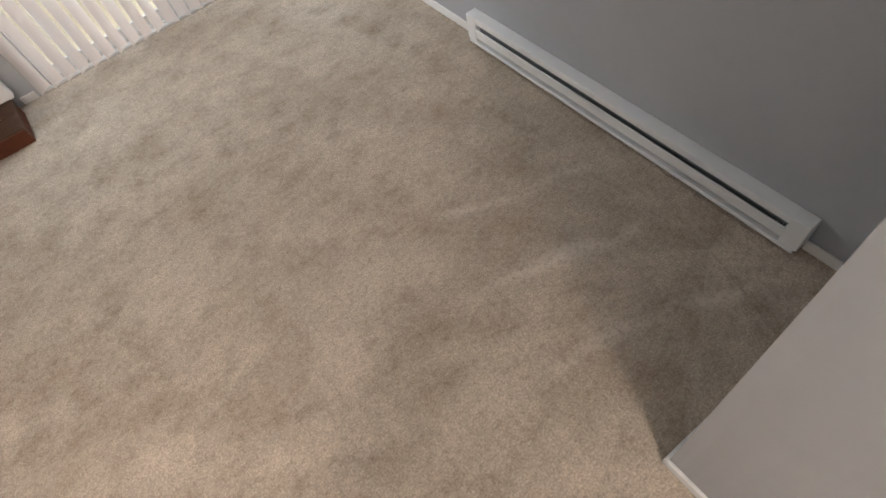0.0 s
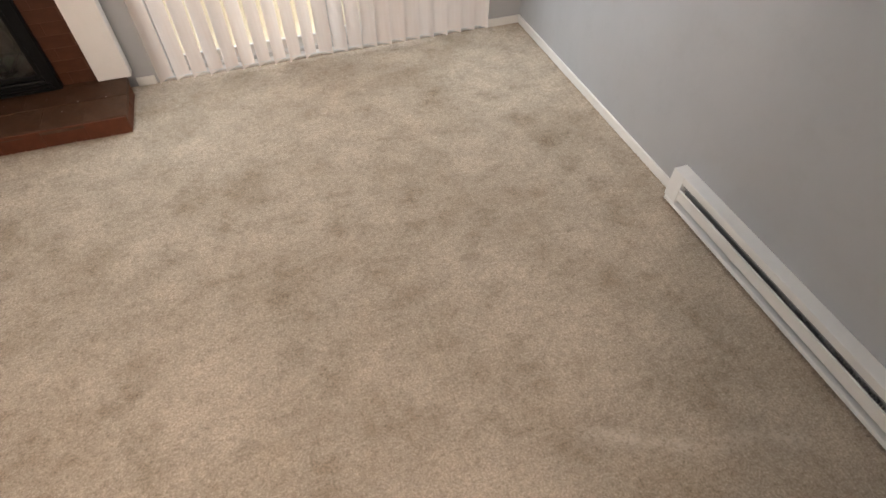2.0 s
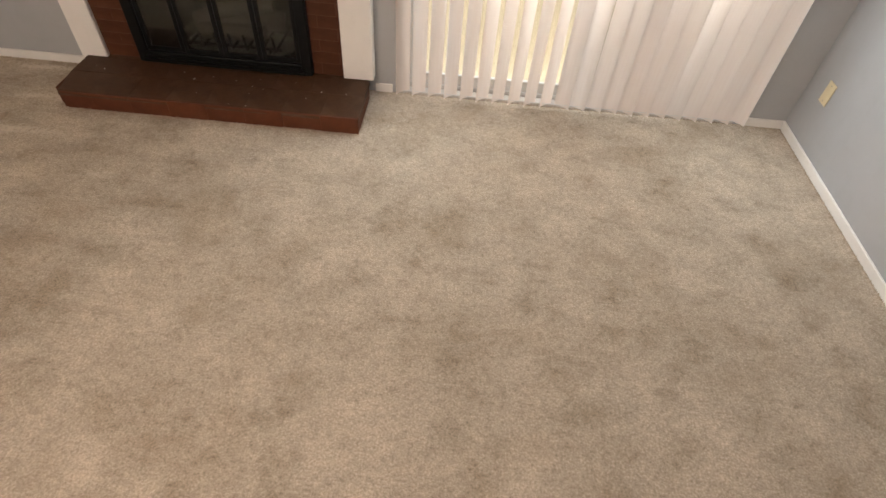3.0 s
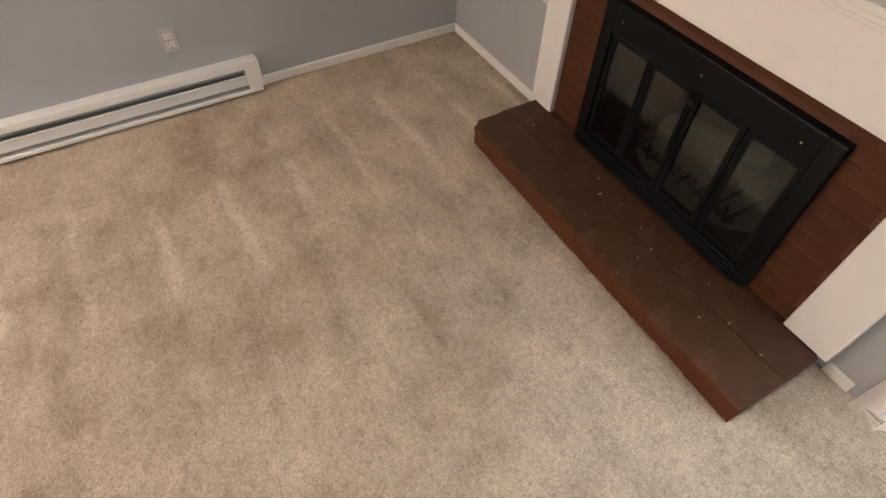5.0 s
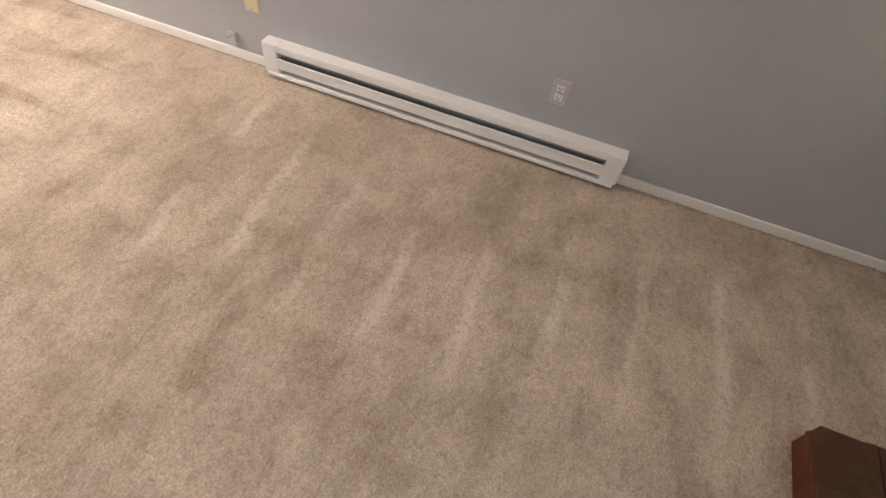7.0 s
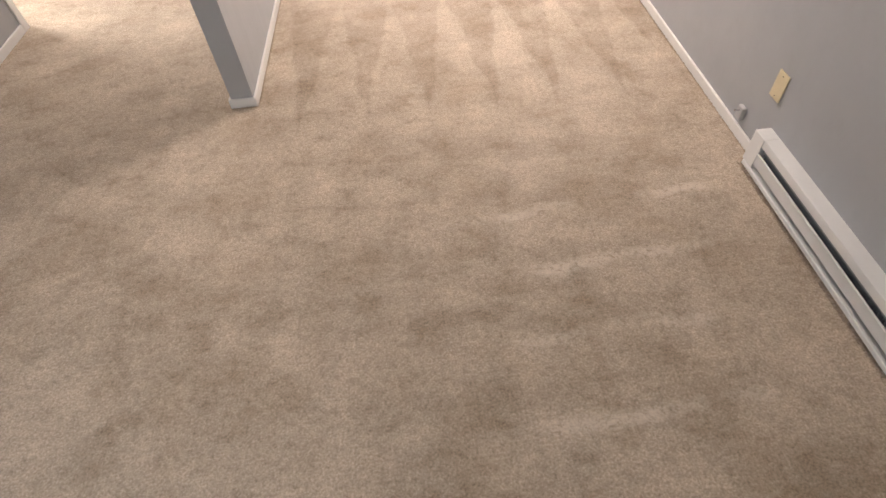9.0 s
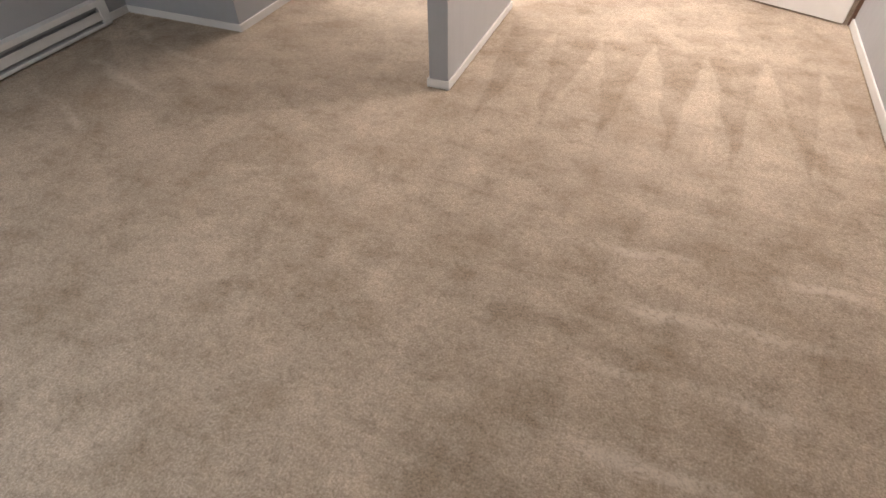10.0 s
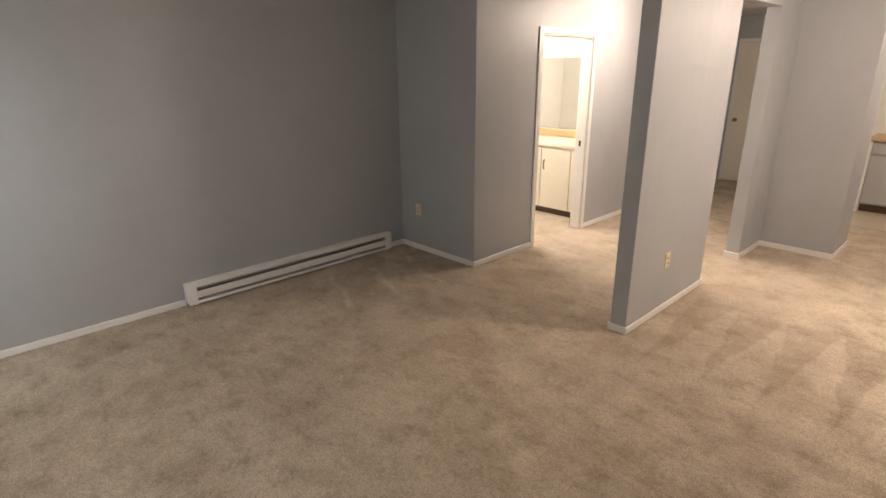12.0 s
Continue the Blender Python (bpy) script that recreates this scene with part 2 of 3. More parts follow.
def glass_material(name, tint, rough=0.02):
    m = material(name, tint, rough)
    p = m.node_tree.nodes["Principled BSDF"]
    p.inputs["Transmission Weight"].default_value = 1.0
    p.inputs["IOR"].default_value = 1.45
    return m


def lamp_material(name, color, strength):
    m = material(name, (0.9, 0.88, 0.84), 0.4)
    p = m.node_tree.nodes["Principled BSDF"]
    p.inputs["Emission Color"].default_value = (*color, 1)
    p.inputs["Emission Strength"].default_value = strength
    return m


VANE = vane_material("vinyl_vane", (0.81, 0.73, 0.68), (0.85, 0.785, 0.74), (0.98, 0.82, 0.68), 0.26)
SLAT = vane_material("yellowed_slat", (0.80, 0.73, 0.54), (0.84, 0.78, 0.60), (0.95, 0.86, 0.58), 0.35)
GLASS = glass_material("clear_glass", (0.95, 0.97, 0.96))
SMOKE = glass_material("smoked_glass", (0.48, 0.54, 0.52), 0.09)
SMOKE.node_tree.nodes["Principled BSDF"].inputs["IOR"].default_value = 1.7
GLOW = lamp_material("frosted_glow", (1.0, 0.82, 0.6), 3.0)

# ---- mesh helpers ----


def box(bm, x0, x1, y0, y1, z0, z1, bev=0.0, seg=1):
    vs = [bm.verts.new((x, y, z)) for x in (x0, x1) for y in (y0, y1) for z in (z0, z1)]
    fs = [bm.faces.new([vs[i] for i in q]) for q in ((0, 1, 3, 2), (4, 6, 7, 5), (0, 4, 5, 1), (2, 3, 7, 6), (0, 2, 6, 4), (1, 5, 7, 3))]
    if bev:
        es = list({e for f in fs for e in f.edges})
        bmesh.ops.bevel(bm, geom=es, offset=bev, segments=seg, affect="EDGES", profile=0.5)
    return bm


def boxes(*bs, bev=0.0, seg=1):
    bm = bmesh.new()
    for b in bs:
        box(bm, *b, bev=bev, seg=seg)
    return bm


def rod(bm, p, q, r, n=10, r2=None):
    p, q = Vector(p), Vector(q)
    m = Matrix.Translation((p + q) / 2) @ (q - p).to_track_quat("Z", "Y").to_matrix().to_4x4()
    bmesh.ops.create_cone(bm, cap_ends=True, segments=n, radius1=r, radius2=r if r2 is None else r2, depth=(q - p).length, matrix=m)
    return bm


def mesh(name, bm, mat, smooth=False):
    bmesh.ops.recalc_face_normals(bm, faces=bm.faces)
    me = bpy.data.meshes.new(name)
    bm.to_mesh(me)
    bm.free()
    me.materials.append(mat)
    if smooth:
        me.polygons.foreach_set("use_smooth", [True] * len(me.polygons))
    return me


def part(name, bm, mat, parent, label="", smooth=False):
    ob = new(name, mesh(name, bm, mat, smooth))
    ob.parent = parent
    if label:
        tagged(ob, label)
    return ob


def thing(name, label, category, group="", at=(0, 0, 0), rz=0):
    ob = new(name)
    ob.empty_display_size = 0.05
    ob.matrix_basis = pose(*at, 0, 0, rz)
    return tagged(ob, label, category, group)


def structure(name, bm, mat, label, category):
    return tagged(new(name, mesh(name, bm, mat)), label, category, "", "structure")


# ---- plan ----
XE, XW, YN = 0.258, -4.65, 3.527
XJ, JY = -0.748, -0.43      # hall's east wall, return wall
SX0, SX1 = -2.373, -2.258    # partition between hall and dining end
PY, PS, PN = -0.193, -1.455, -2.36   # its free end, and the opening in it
KX, KY0, KY1 = -3.0, -3.55, -2.955  # block beside the kitchen
YS = -7.3                   # south end
H = 2.44
T = 0.12
VB = -3.16                  # bathroom's south wall
EY0, EY1 = -2.76, -1.96   # closet doorway in the west wall

# ---- structure ----
structure("floor", boxes((XW - T, 2.1, YS - T, YN + 0.15, -0.12, 0.0)), CARPET, "beige cut-pile carpet with vacuum strokes and worn patches", "carpet")
structure("ceiling", boxes((XW - T, 2.1, YS - T, YN + 0.15, H, H + 0.1)), CEIL, "plain white ceiling over the whole flat", "ceiling")
structure("wall_east", boxes((XE, XE + T, JY, YN, 0, H)), WALL, "smooth grey painted wall behind the baseboard heater", "wall")
structure("wall_west", boxes((XW - T, XW, EY1, YN, 0, H), (XW - T, XW, EY0, EY1, 2.03, H), (XW - T, XW, YS, EY0, 0, H)), WALL, "smooth grey painted wall with outlets and heater", "wall")
WX0, WX1, WZ0, WZ1 = -4.455, -3.85, 0.568, 1.95
DX0, DX1, DZ1 = -1.97, -0.03, 2.04
FX0, FX1, FZ1 = -3.37, -2.53, 0.70
structure("wall_north", boxes(
    (XW - T, WX0, YN, YN + 0.15, 0, H), (WX0, WX1, YN, YN + 0.15, 0, WZ0), (WX0, WX1, YN, YN + 0.15, WZ1, H),
    (WX1, FX0, YN, YN + 0.15, 0, H), (FX0, FX1, YN, YN + 0.15, FZ1, H), (FX1, DX0, YN, YN + 0.15, 0, H),
    (DX0, DX1, YN, YN + 0.15, DZ1, H), (DX1, XE + T, YN, YN + 0.15, 0, H)), WALL, "grey painted wall with window, fireplace and sliding door", "wall")
structure("wall_jog", boxes((XJ, XE + T, JY - T, JY, 0, H)), WALL, "grey painted return wall with an outlet", "wall")
BY0, BY1, BZ = -1.32, -2.19, 2.03   # bathroom doorway
structure("wall_hall_east", boxes((XJ, XJ + T, BY0, JY - T, 0, H), (XJ, XJ + T, BY1, BY0, BZ, H), (XJ, XJ + T, YS, BY1, 0, H)), WALL,
          "grey painted hall wall with the bathroom doorway", "wall")
structure("wall_partition", boxes((SX0, SX1, PS, PY, 0, H), (SX0, SX1, PN, PS, 2.2, H), (SX0, SX1, YS, PN, 0, H)), WALL,
          "grey painted partition between hall and dining area", "wall")
structure("wall_pantry", boxes((KX, SX0, KY0, KY1, 0, H)), WALL, "grey painted block wall beside the kitchen", "wall")
structure("wall_south", boxes((XW - T, 2.1, YS - T, YS, 0, H)), WALL, "plain grey end wall", "wall")
structure("wall_bathroom", boxes((XJ + T, 2.1, VB - T, VB, 0, H), (1.98, 2.1, VB, JY - T, 0, H), (XE + T, 1.98, JY - T, JY, 0, H)), BATHWALL,
          "bright white bathroom walls", "wall")
structure("floor_kitchen", boxes((XW, SX0, YS, -4.45, 0.0, 0.004)), VINYL, "tan vinyl kitchen floor", "vinyl floor")

# baseboards: x0, x1, y0, y1 of each run
BH, BT = 0.052, 0.013
HY0, HY1 = -0.225, 1.77      # heater on the east wall
RUNS = (
    (XE - BT, XE, JY, HY0), (XE - BT, XE, HY1, YN), (DX1 + 0.06, XE - BT, YN - BT, YN), (-2.118, DX0 - 0.05, YN - BT, YN),
    (XW + BT, -3.78, YN - BT, YN), (XW, XW + BT, 2.34, YN), (XW, XW + BT, EY1, 0.603),
    (XJ - BT, XE - BT, JY, JY + BT), (XJ - BT, XJ, BY0 + 0.06, JY), (XJ - BT, XJ, YS, BY1 - 0.06),
    (SX0 - BT, SX1 + BT, PY, PY + BT), (SX0 - BT, SX0, PS, PY), (SX1, SX1 + BT, PS, PY), (SX0 - BT, SX1 + BT, PS - BT, PS),
    (SX0 - BT, SX1 + BT, PN, PN + BT), (SX0 - BT, SX0, KY1, PN), (SX1, SX1 + BT, YS, PN), (KX - BT, SX0 - BT, KY1, KY1 + BT), (KX - BT, KX, KY0, KY1))
for k, (a, b, c, d) in enumerate(RUNS):
    structure("baseboard", boxes((a, b, c, d, 0, BH), bev=0.003), TRIM, "narrow white painted baseboard", "baseboard")

# ---- baseboard heaters ----


def heater(length, label, m):
    """Origin at the wall, at floor level, front towards -x, running along +y."""
    th = thing("baseboard_heater", label, "heater", "baseboard heaters")
    D, z0, z1 = 0.065, 0.032, 0.180
    L = length
    part("back_plate", boxes((-0.006, 0.0, 0.0, L, z0, z1 - 0.002)), METAL, th)
    bm = boxes((-D, -D + 0.004, 0.075, L - 0.075, z0 + 0.024, 0.114), bev=0.0012)
    box(bm, -D - 0.006, -D, 0.075, L - 0.075, 0.109, 0.114, 0.001)
    part("front_panel", bm, METAL, th)
    bm = boxes((-D, -D + 0.004, 0.075, L - 0.075, 0.145, z1), bev=0.0012)
    box(bm, -D + 0.004, 0.0, 0.0, L, z1 - 0.004, z1, 0.001)
    part("hood", bm, METAL, th)
    for y in (0.0, L - 0.076):
        bm = boxes((-D - 0.003, -0.001, y, y + 0.076, z0, z1 + 0.002), bev=0.004, seg=2)
        part("end_cap", bm, METAL, th)
    bm = boxes((-D - 0.006, -0.012, 0.01, L - 0.01, 0.012, 0.034), bev=0.003)
    part("bottom_rail", bm, METAL, th, "white sheet-metal rail resting in the carpet")
    for y in (0.05, L / 2, L - 0.08):
        part("foot", boxes((-0.05, -0.012, y, y + 0.03, 0.0, 0.014)), METAL, th)
    bm = bmesh.new()
    n = int((L - 0.18) / 0.011)
    for k in range(n):
        y = 0.09 + k * 0.011
        box(bm, -0.054, -0.012, y, y + 0.0012, 0.070, 0.138)
    rod(bm, (-0.034, 0.08, 0.105), (-0.034, L - 0.08, 0.105), 0.008)
    part("fin_element", bm, FIN, th, "dark metal heating fins behind the slot")
    bm = boxes((-0.052, -0.049, 0.076, L - 0.076, 0.125, 0.152))
    part("deflector", bm, DEFLECT, th, "grey metal air deflector")
    th.matrix_basis = m
    return th


heater(HY1 - HY0, "long white enamelled baseboard heater on the grey wall", pose(XE, HY0, 0))
heater(1.735, "white enamelled baseboard heater below a wall outlet", pose(XW, 2.339, 0, 0, 0, 180))

# ---- fireplace ----


def fireplace():
    sx0, sx1, ix0, ix1 = -3.78, -2.118, -3.632, -2.287
    ys, zi, zt = 3.455, 0.81, 1.03
    yb = 3.477
    bz = 0.1
    ox0, ox1, oz1 = -3.41, -2.49, 0.725
    th = thing("fireplace", "dark red brick fireplace with white wooden surround and black glass doors", "fireplace", at=(-2.95, YN, 0))
    base = th.matrix_basis.inverted()

    def p(name, bm, mat, parent=th, label="", smooth=False):
        bm.transform(base)
        return part(name, bm, mat, parent, label, smooth)

    sur = p("surround_leg", boxes((sx0, ix0, ys, YN, 0.0, zi), bev=0.004), MANTEL)
    p("surround_leg", boxes((ix1, sx1, ys, YN, bz, zi), bev=0.004), MANTEL)
    p("surround_header", boxes((sx0, sx1, ys, YN, zi, zt), bev=0.004), MANTEL)
    bm = boxes((sx0 - 0.012, sx1 + 0.012, ys - 0.012, YN, zt, zt + 0.018), (sx0 - 0.028, sx1 + 0.028, ys - 0.028, YN, zt + 0.018, zt + 0.04), (sx0 - 0.045, sx1 + 0.045, ys - 0.045, YN, zt + 0.04, zt + 0.062), bev=0.004, seg=2)
    p("mantel_moulding", bm, MANTEL, th, "stepped white mantel moulding")
    # masonry behind the bricks
    p("mortar_bed", boxes((ix0, ox0, yb + 0.004, YN, bz, zi), (ox1, ix1, yb + 0.004, YN, bz, zi), (ox0, ox1, yb + 0.004, YN, oz1, zi)), MORTAR)
    # firebox
    dz = 0.14
    p("firebox", boxes((FX0, FX0 + 0.02, YN - 0.05, YN + 0.5, 0.1, 0.68), (FX1 - 0.02, FX1, YN - 0.05, YN + 0.5, 0.1, 0.68),
                       (FX0, FX1, YN + 0.48, YN + 0.5, 0.1, 0.68), (FX0, FX1, YN - 0.05, YN + 0.5, 0.66, 0.68), (FX0, FX1, YN - 0.05, YN + 0.5, 0.085, 0.105)), SOOT, th, "sooty firebox with ash")
    bm = bmesh.new()
    rod(bm, (-3.2, YN + 0.22, 0.22), (-2.7, YN + 0.26, 0.24), 0.055, 12)
    rod(bm, (-3.15, YN + 0.14, 0.20), (-2.78, YN + 0.17, 0.20), 0.045, 12)
    rod(bm, (-3.1, YN + 0.16, 0.30), (-2.75, YN + 0.27, 0.33), 0.042, 12)
    p("log", bm, LOG, th, "charred fire log on the grate")
    bm = bmesh.new()
    for k in range(7):
        x = -3.2 + k * 0.083
        rod(bm, (x, YN + 0.06, 0.15), (x, YN + 0.36, 0.15), 0.008, 8)
        rod(bm, (x, YN + 0.06, 0.15), (x, YN + 0.04, 0.24), 0.008, 8)
    for y in (0.1, 0.32):
        rod(bm, (-3.22, YN + y, 0.142), (-2.68, YN + y, 0.142), 0.009, 8)
        for x in (-3.15, -2.75):
            rod(bm, (x, YN + y, 0.10), (x, YN + y, 0.145), 0.009, 8)
    p("grate", bm, SOOT, th)
    bm = bmesh.new()
    bmesh.ops.create_uvsphere(bm, u_segments=20, v_segments=10, radius=1, matrix=pose(-2.95, YN + 0.22, 0.105) @ Matrix.Diagonal((0.33, 0.2, 0.03, 1)))
    p("ash_heap", bm, ASH, th, "", True)
    # glass door unit
    ux0, ux1, uz0, uz1 = -3.435, -2.46, 0.1, 0.752
    fr = p("door_frame", boxes((ux0, ux0 + 0.058, yb - 0.034, yb + 0.03, uz0, uz1), (ux1 - 0.058, ux1, yb - 0.034, yb + 0.03, uz0, uz1),
                               (ux0 + 0.058, ux1 - 0.058, yb - 0.034, yb + 0.03, 0.635, uz1), (ux0 + 0.058, ux1 - 0.058, yb - 0.034, yb + 0.03, uz0, 0.165), bev=0.005, seg=2), BLACK, th, "black iron fireplace door frame")
    bm = boxes((ux0 + 0.03, ux1 - 0.03, yb - 0.050, yb - 0.034, 0.108, 0.122), (ux0 + 0.03, ux1 - 0.03, yb - 0.046, yb - 0.034, 0.13, 0.138), (ux0 + 0.03, ux1 - 0.03, yb - 0.043, yb - 0.034, 0.146, 0.152), bev=0.002)
    p("lower_louvre", bm, BLACK, fr)
    for x in (-3.33, -2.95, -2.57):
        bm = bmesh.new()
        rod(bm, (x, yb - 0.038, 0.695), (x, yb - 0.033, 0.695), 0.0038, 10)
        p("screw", bm, CHROME, fr)
    w = (ux1 - ux0 - 0.116) / 4
    for k in range(4):
        a = ux0 + 0.058 + k * w + 0.002
        b = a + w - 0.004
        z0, z1 = 0.168, 0.632
        y0 = yb - 0.022 - (0.006 if k in (1, 2) else 0.0)
        door = p("glass_door", boxes((a, a + 0.022, y0, y0 + 0.018, z0, z1), (b - 0.022, b, y0, y0 + 0.018, z0, z1), (a + 0.022, b - 0.022, y0, y0 + 0.018, z0, z0 + 0.024), (a + 0.022, b - 0.022, y0, y0 + 0.018, z1 - 0.024, z1), bev=0.002), BLACK, th)
        p("pane", boxes((a + 0.02, b - 0.02, y0 + 0.007, y0 + 0.011, z0 + 0.022, z1 - 0.022)), SMOKE, door, "smoked glass pane")
        if k in (1, 2):
            hx = b - 0.011 if k == 1 else a + 0.011
            bm = bmesh.new()
            rod(bm, (hx, y0, 0.60), (hx, y0 - 0.018, 0.60), 0.005, 8)
            bmesh.ops.create_uvsphere(bm, u_segments=10, v_segments=6, radius=0.009, matrix=pose(hx, y0 - 0.02, 0.60))
            p("knob", bm, DARKMETAL, door)
    # bricks round the opening
    L, Hh, J = 0.200, 0.063, 0.004
    rows = int((zi - bz) / (Hh + J)) + 1
    shared = {}
    for r in range(rows):
        z0 = bz + r * (Hh + J) + 0.004
        z1 = min(z0 + Hh, zi - 0.001)
        if z1 - z0 < 0.015:
            continue
        x = ix0 - (0.10 if r % 2 else 0.0)
        while x < ix1:
            for a, b in ((max(x, ix0 + 0.001), min(x + L, ix1 - 0.001)),):
                spans = [(a, b)]
                if z0 < oz1:
                    spans = [(a, min(b, ox0)), (max(a, ox1), b)]
                for s0, s1 in spans:
                    if s1 - s0 < 0.02:
                        continue
                    key = (round(s1 - s0, 3), round(z1 - z0, 3))
                    if key not in shared:
                        shared[key] = mesh("brick", boxes((-key[0] / 2, key[0] / 2, 0.0, 0.03, -key[1] / 2, key[1] / 2), bev=0.0012), BRICK)
                    ob = new("brick", shared[key])
                    ob.parent = th
                    ob.matrix_basis = base @ pose((s0 + s1) / 2, yb + 0.001 + random.uniform(0, 0.002), (z0 + z1) / 2, random.uniform(-0.6, 0.6), 0, random.uniform(-0.5, 0.5))
            x += L + J
    return th


fireplace()


def hearth():
    x0, x1, y0, y1, zt = -3.745, -2.14, 3.082, 3.455, 0.098
    th = thing("hearth", "raised dark brown brick hearth with red front edge", "hearth", at=((x0 + x1) / 2, (y0 + y1) / 2, 0))
    base = th.matrix_basis.inverted()
    bm = boxes((x0 + 0.030, x1 - 0.012, y0 + 0.012, y1 + 0.022, 0.0, zt - 0.006), (x0 + 0.012, x0 + 0.030, y0 + 0.036, y1, 0.0, zt - 0.006))
    bm.transform(base)
    part("mortar_core", bm, MORTAR, th)
    bm = boxes((-3.632, -2.287, y1, 3.50, zt - 0.03, zt + 0.001))
    bm.transform(base)
    part("inner_slab", bm, HEARTH, th)
    # front and end bricks
    n = 8
    w = (x1 - x0) / n
    for k in range(n):
        a, b = x0 + k * w + (0.036 if k == 0 else 0.0004), x0 + (k + 1) * w - 0.0004
        bm = bmesh.new()
        box(bm, -(b - a) / 2, (b - a) / 2, 0.0, 0.012, 0.0, zt - 0.003, 0.002, 1)
        ob = part("edge_brick", bm, HEARTHRED, th)
        ob.matrix_basis = base @ pose((a + b) / 2, y0 + random.uniform(-0.002, 0.002), 0, 0, 0, random.uniform(-0.4, 0.4))
    for xx, s in ((x0, 1), (x1 - 0.012, 1)):
        for k in range(2):
            a, b = y0 + (0.036 if xx == x0 and k == 0 else 0.014) + k * 0.17, y0 + 0.012 + (k + 1) * 0.17
            bm = boxes((xx, xx + 0.012, a, b, 0.0, zt - 0.003), bev=0.004, seg=2)
            bm.transform(base)
            part("edge_brick", bm, HEARTHRED, th)
    # pavers on top: a deep front course and a shallower back course
    for row, (a, b, cnt, off) in enumerate(((y0 - 0.0005, y0 + 0.205, 8, 0.0), (y0 + 0.208, y1 - 0.001, 8, 0.5))):
        w = (x1 - x0 + 0.008) / cnt
        k = -off
        while k < cnt:
            s0, s1 = max(x0 - 0.004, x0 - 0.004 + k * w + 0.0003), min(x1 + 0.004, x0 - 0.004 + (k + 1) * w - 0.0003)
            if row:
                s0, s1 = max(s0, x0), min(s1, x1)
            bm = bmesh.new()
            box(bm, -(s1 - s0) / 2, (s1 - s0) / 2, 0, b - a, -0.024, 0.0)
            if row == 0 and k == 0:
                for v in bm.verts:
                    if v.co.y < 0.001 and v.co.x < 0:
                        v.co.x += 0.035
            if row == 0:
                front = [e for e in bm.edges if all(v.co.y < 0.001 and v.co.z > -0.001 for v in e.verts)]
                bmesh.ops.bevel(bm, geom=front, offset=0.018, segments=4, affect="EDGES", profile=0.5)
            bmesh.ops.bevel(bm, geom=[e for e in bm.edges if e.is_manifold and e.calc_face_angle(0) > 1.2], offset=0.0005, segments=1, affect="EDGES")
            ob = part("paver", bm, HEARTH, th)
            ob.matrix_basis = base @ pose((s0 + s1) / 2, a, zt + random.uniform(-0.0004, 0.0004), random.uniform(-0.06, 0.06), random.uniform(-0.06, 0.06), 0)
            k += 1
    # paint chips
    for k in range(18):
        bm = bmesh.new()
        bmesh.ops.create_circle(bm, cap_ends=True, segments=6, radius=random.uniform(0.0018, 0.0045))
        bm.transform(Matrix.Diagonal((random.uniform(0.6, 1.8), 1, 1, 1)))
        bmesh.ops.solidify(bm, geom=bm.faces[:], thickness=0.001)
        ob = part("paint_chip", bm, CHIP, th)
        ob.matrix_basis = base @ pose(random.uniform(x0 + 0.1, x1 - 0.1), random.uniform(y0 + 0.02, y1 - 0.05), zt + 0.0025, 0, 0, random.uniform(0, 180))
    return th


hearth()

# ---- window with horizontal blind ----


def window():
    w = tagged(new("window_1", mesh("window_1", boxes(
        (WX0, WX0 + 0.035, YN + 0.03, YN + 0.12, WZ0, WZ1), (WX1 - 0.035, WX1, YN + 0.03, YN + 0.12, WZ0, WZ1),
        (WX0 + 0.035, WX1 - 0.035, YN + 0.03, YN + 0.12, WZ0, WZ0 + 0.035), (WX0 + 0.035, WX1 - 0.035, YN + 0.03, YN + 0.12, WZ1 - 0.035, WZ1), bev=0.004), TRIM)),
        "white window frame beside the fireplace", "window", "", "structure")
    part("pane", boxes((WX0 + 0.035, WX1 - 0.035, YN + 0.09, YN + 0.095, WZ0 + 0.035, WZ1 - 0.035)), GLASS, w).visible_shadow = False
    part("window_sill", boxes((WX0 - 0.035, WX1 + 0.03, YN - 0.045, YN - 0.001, WZ0 - 0.03, WZ0 + 0.006), (WX0 + 0.001, WX1 - 0.001, YN - 0.001, YN + 0.029, WZ0 + 0.001, WZ0 + 0.006), bev=0.005, seg=2), TRIM, w)
    th = thing("window_blind", "cream horizontal slatted blind, lowered and half closed", "blind", at=((WX0 + WX1) / 2, YN + 0.05, WZ1 - 0.04))
    a, b = -(WX1 - WX0) / 2 + 0.042, (WX1 - WX0) / 2 - 0.042
    part("head_rail", boxes((a, b, -0.014, 0.014, -0.03, 0.0), bev=0.002), CREAM, th)
    n = 60
    bm = bmesh.new()
    box(bm, a, b, -0.0125, 0.0125, -0.0004, 0.0004)
    me = mesh("slat", bm, SLAT)
    for k in range(n):
        ob = new("slat", me)
        ob.parent = th
        ob.matrix_basis = pose(0, random.uniform(-0.0005, 0.0005), -0.045 - k * 0.0208, -66 + random.uniform(-1.5, 1.5), 0, 0)
    part("bottom_rail", boxes((a, b, -0.012, 0.012, -0.045 - n * 0.0208 - 0.012, -0.045 - n * 0.0208), bev=0.002), CREAM, th)
    for x in (a + 0.09, b - 0.09):
        bm = bmesh.new()
        rod(bm, (x, 0, -0.02), (x, 0, -0.05 - n * 0.0208), 0.0012, 6)
        part("cord", bm, CREAM, th)


window()

# ---- sliding door and vertical blind ----


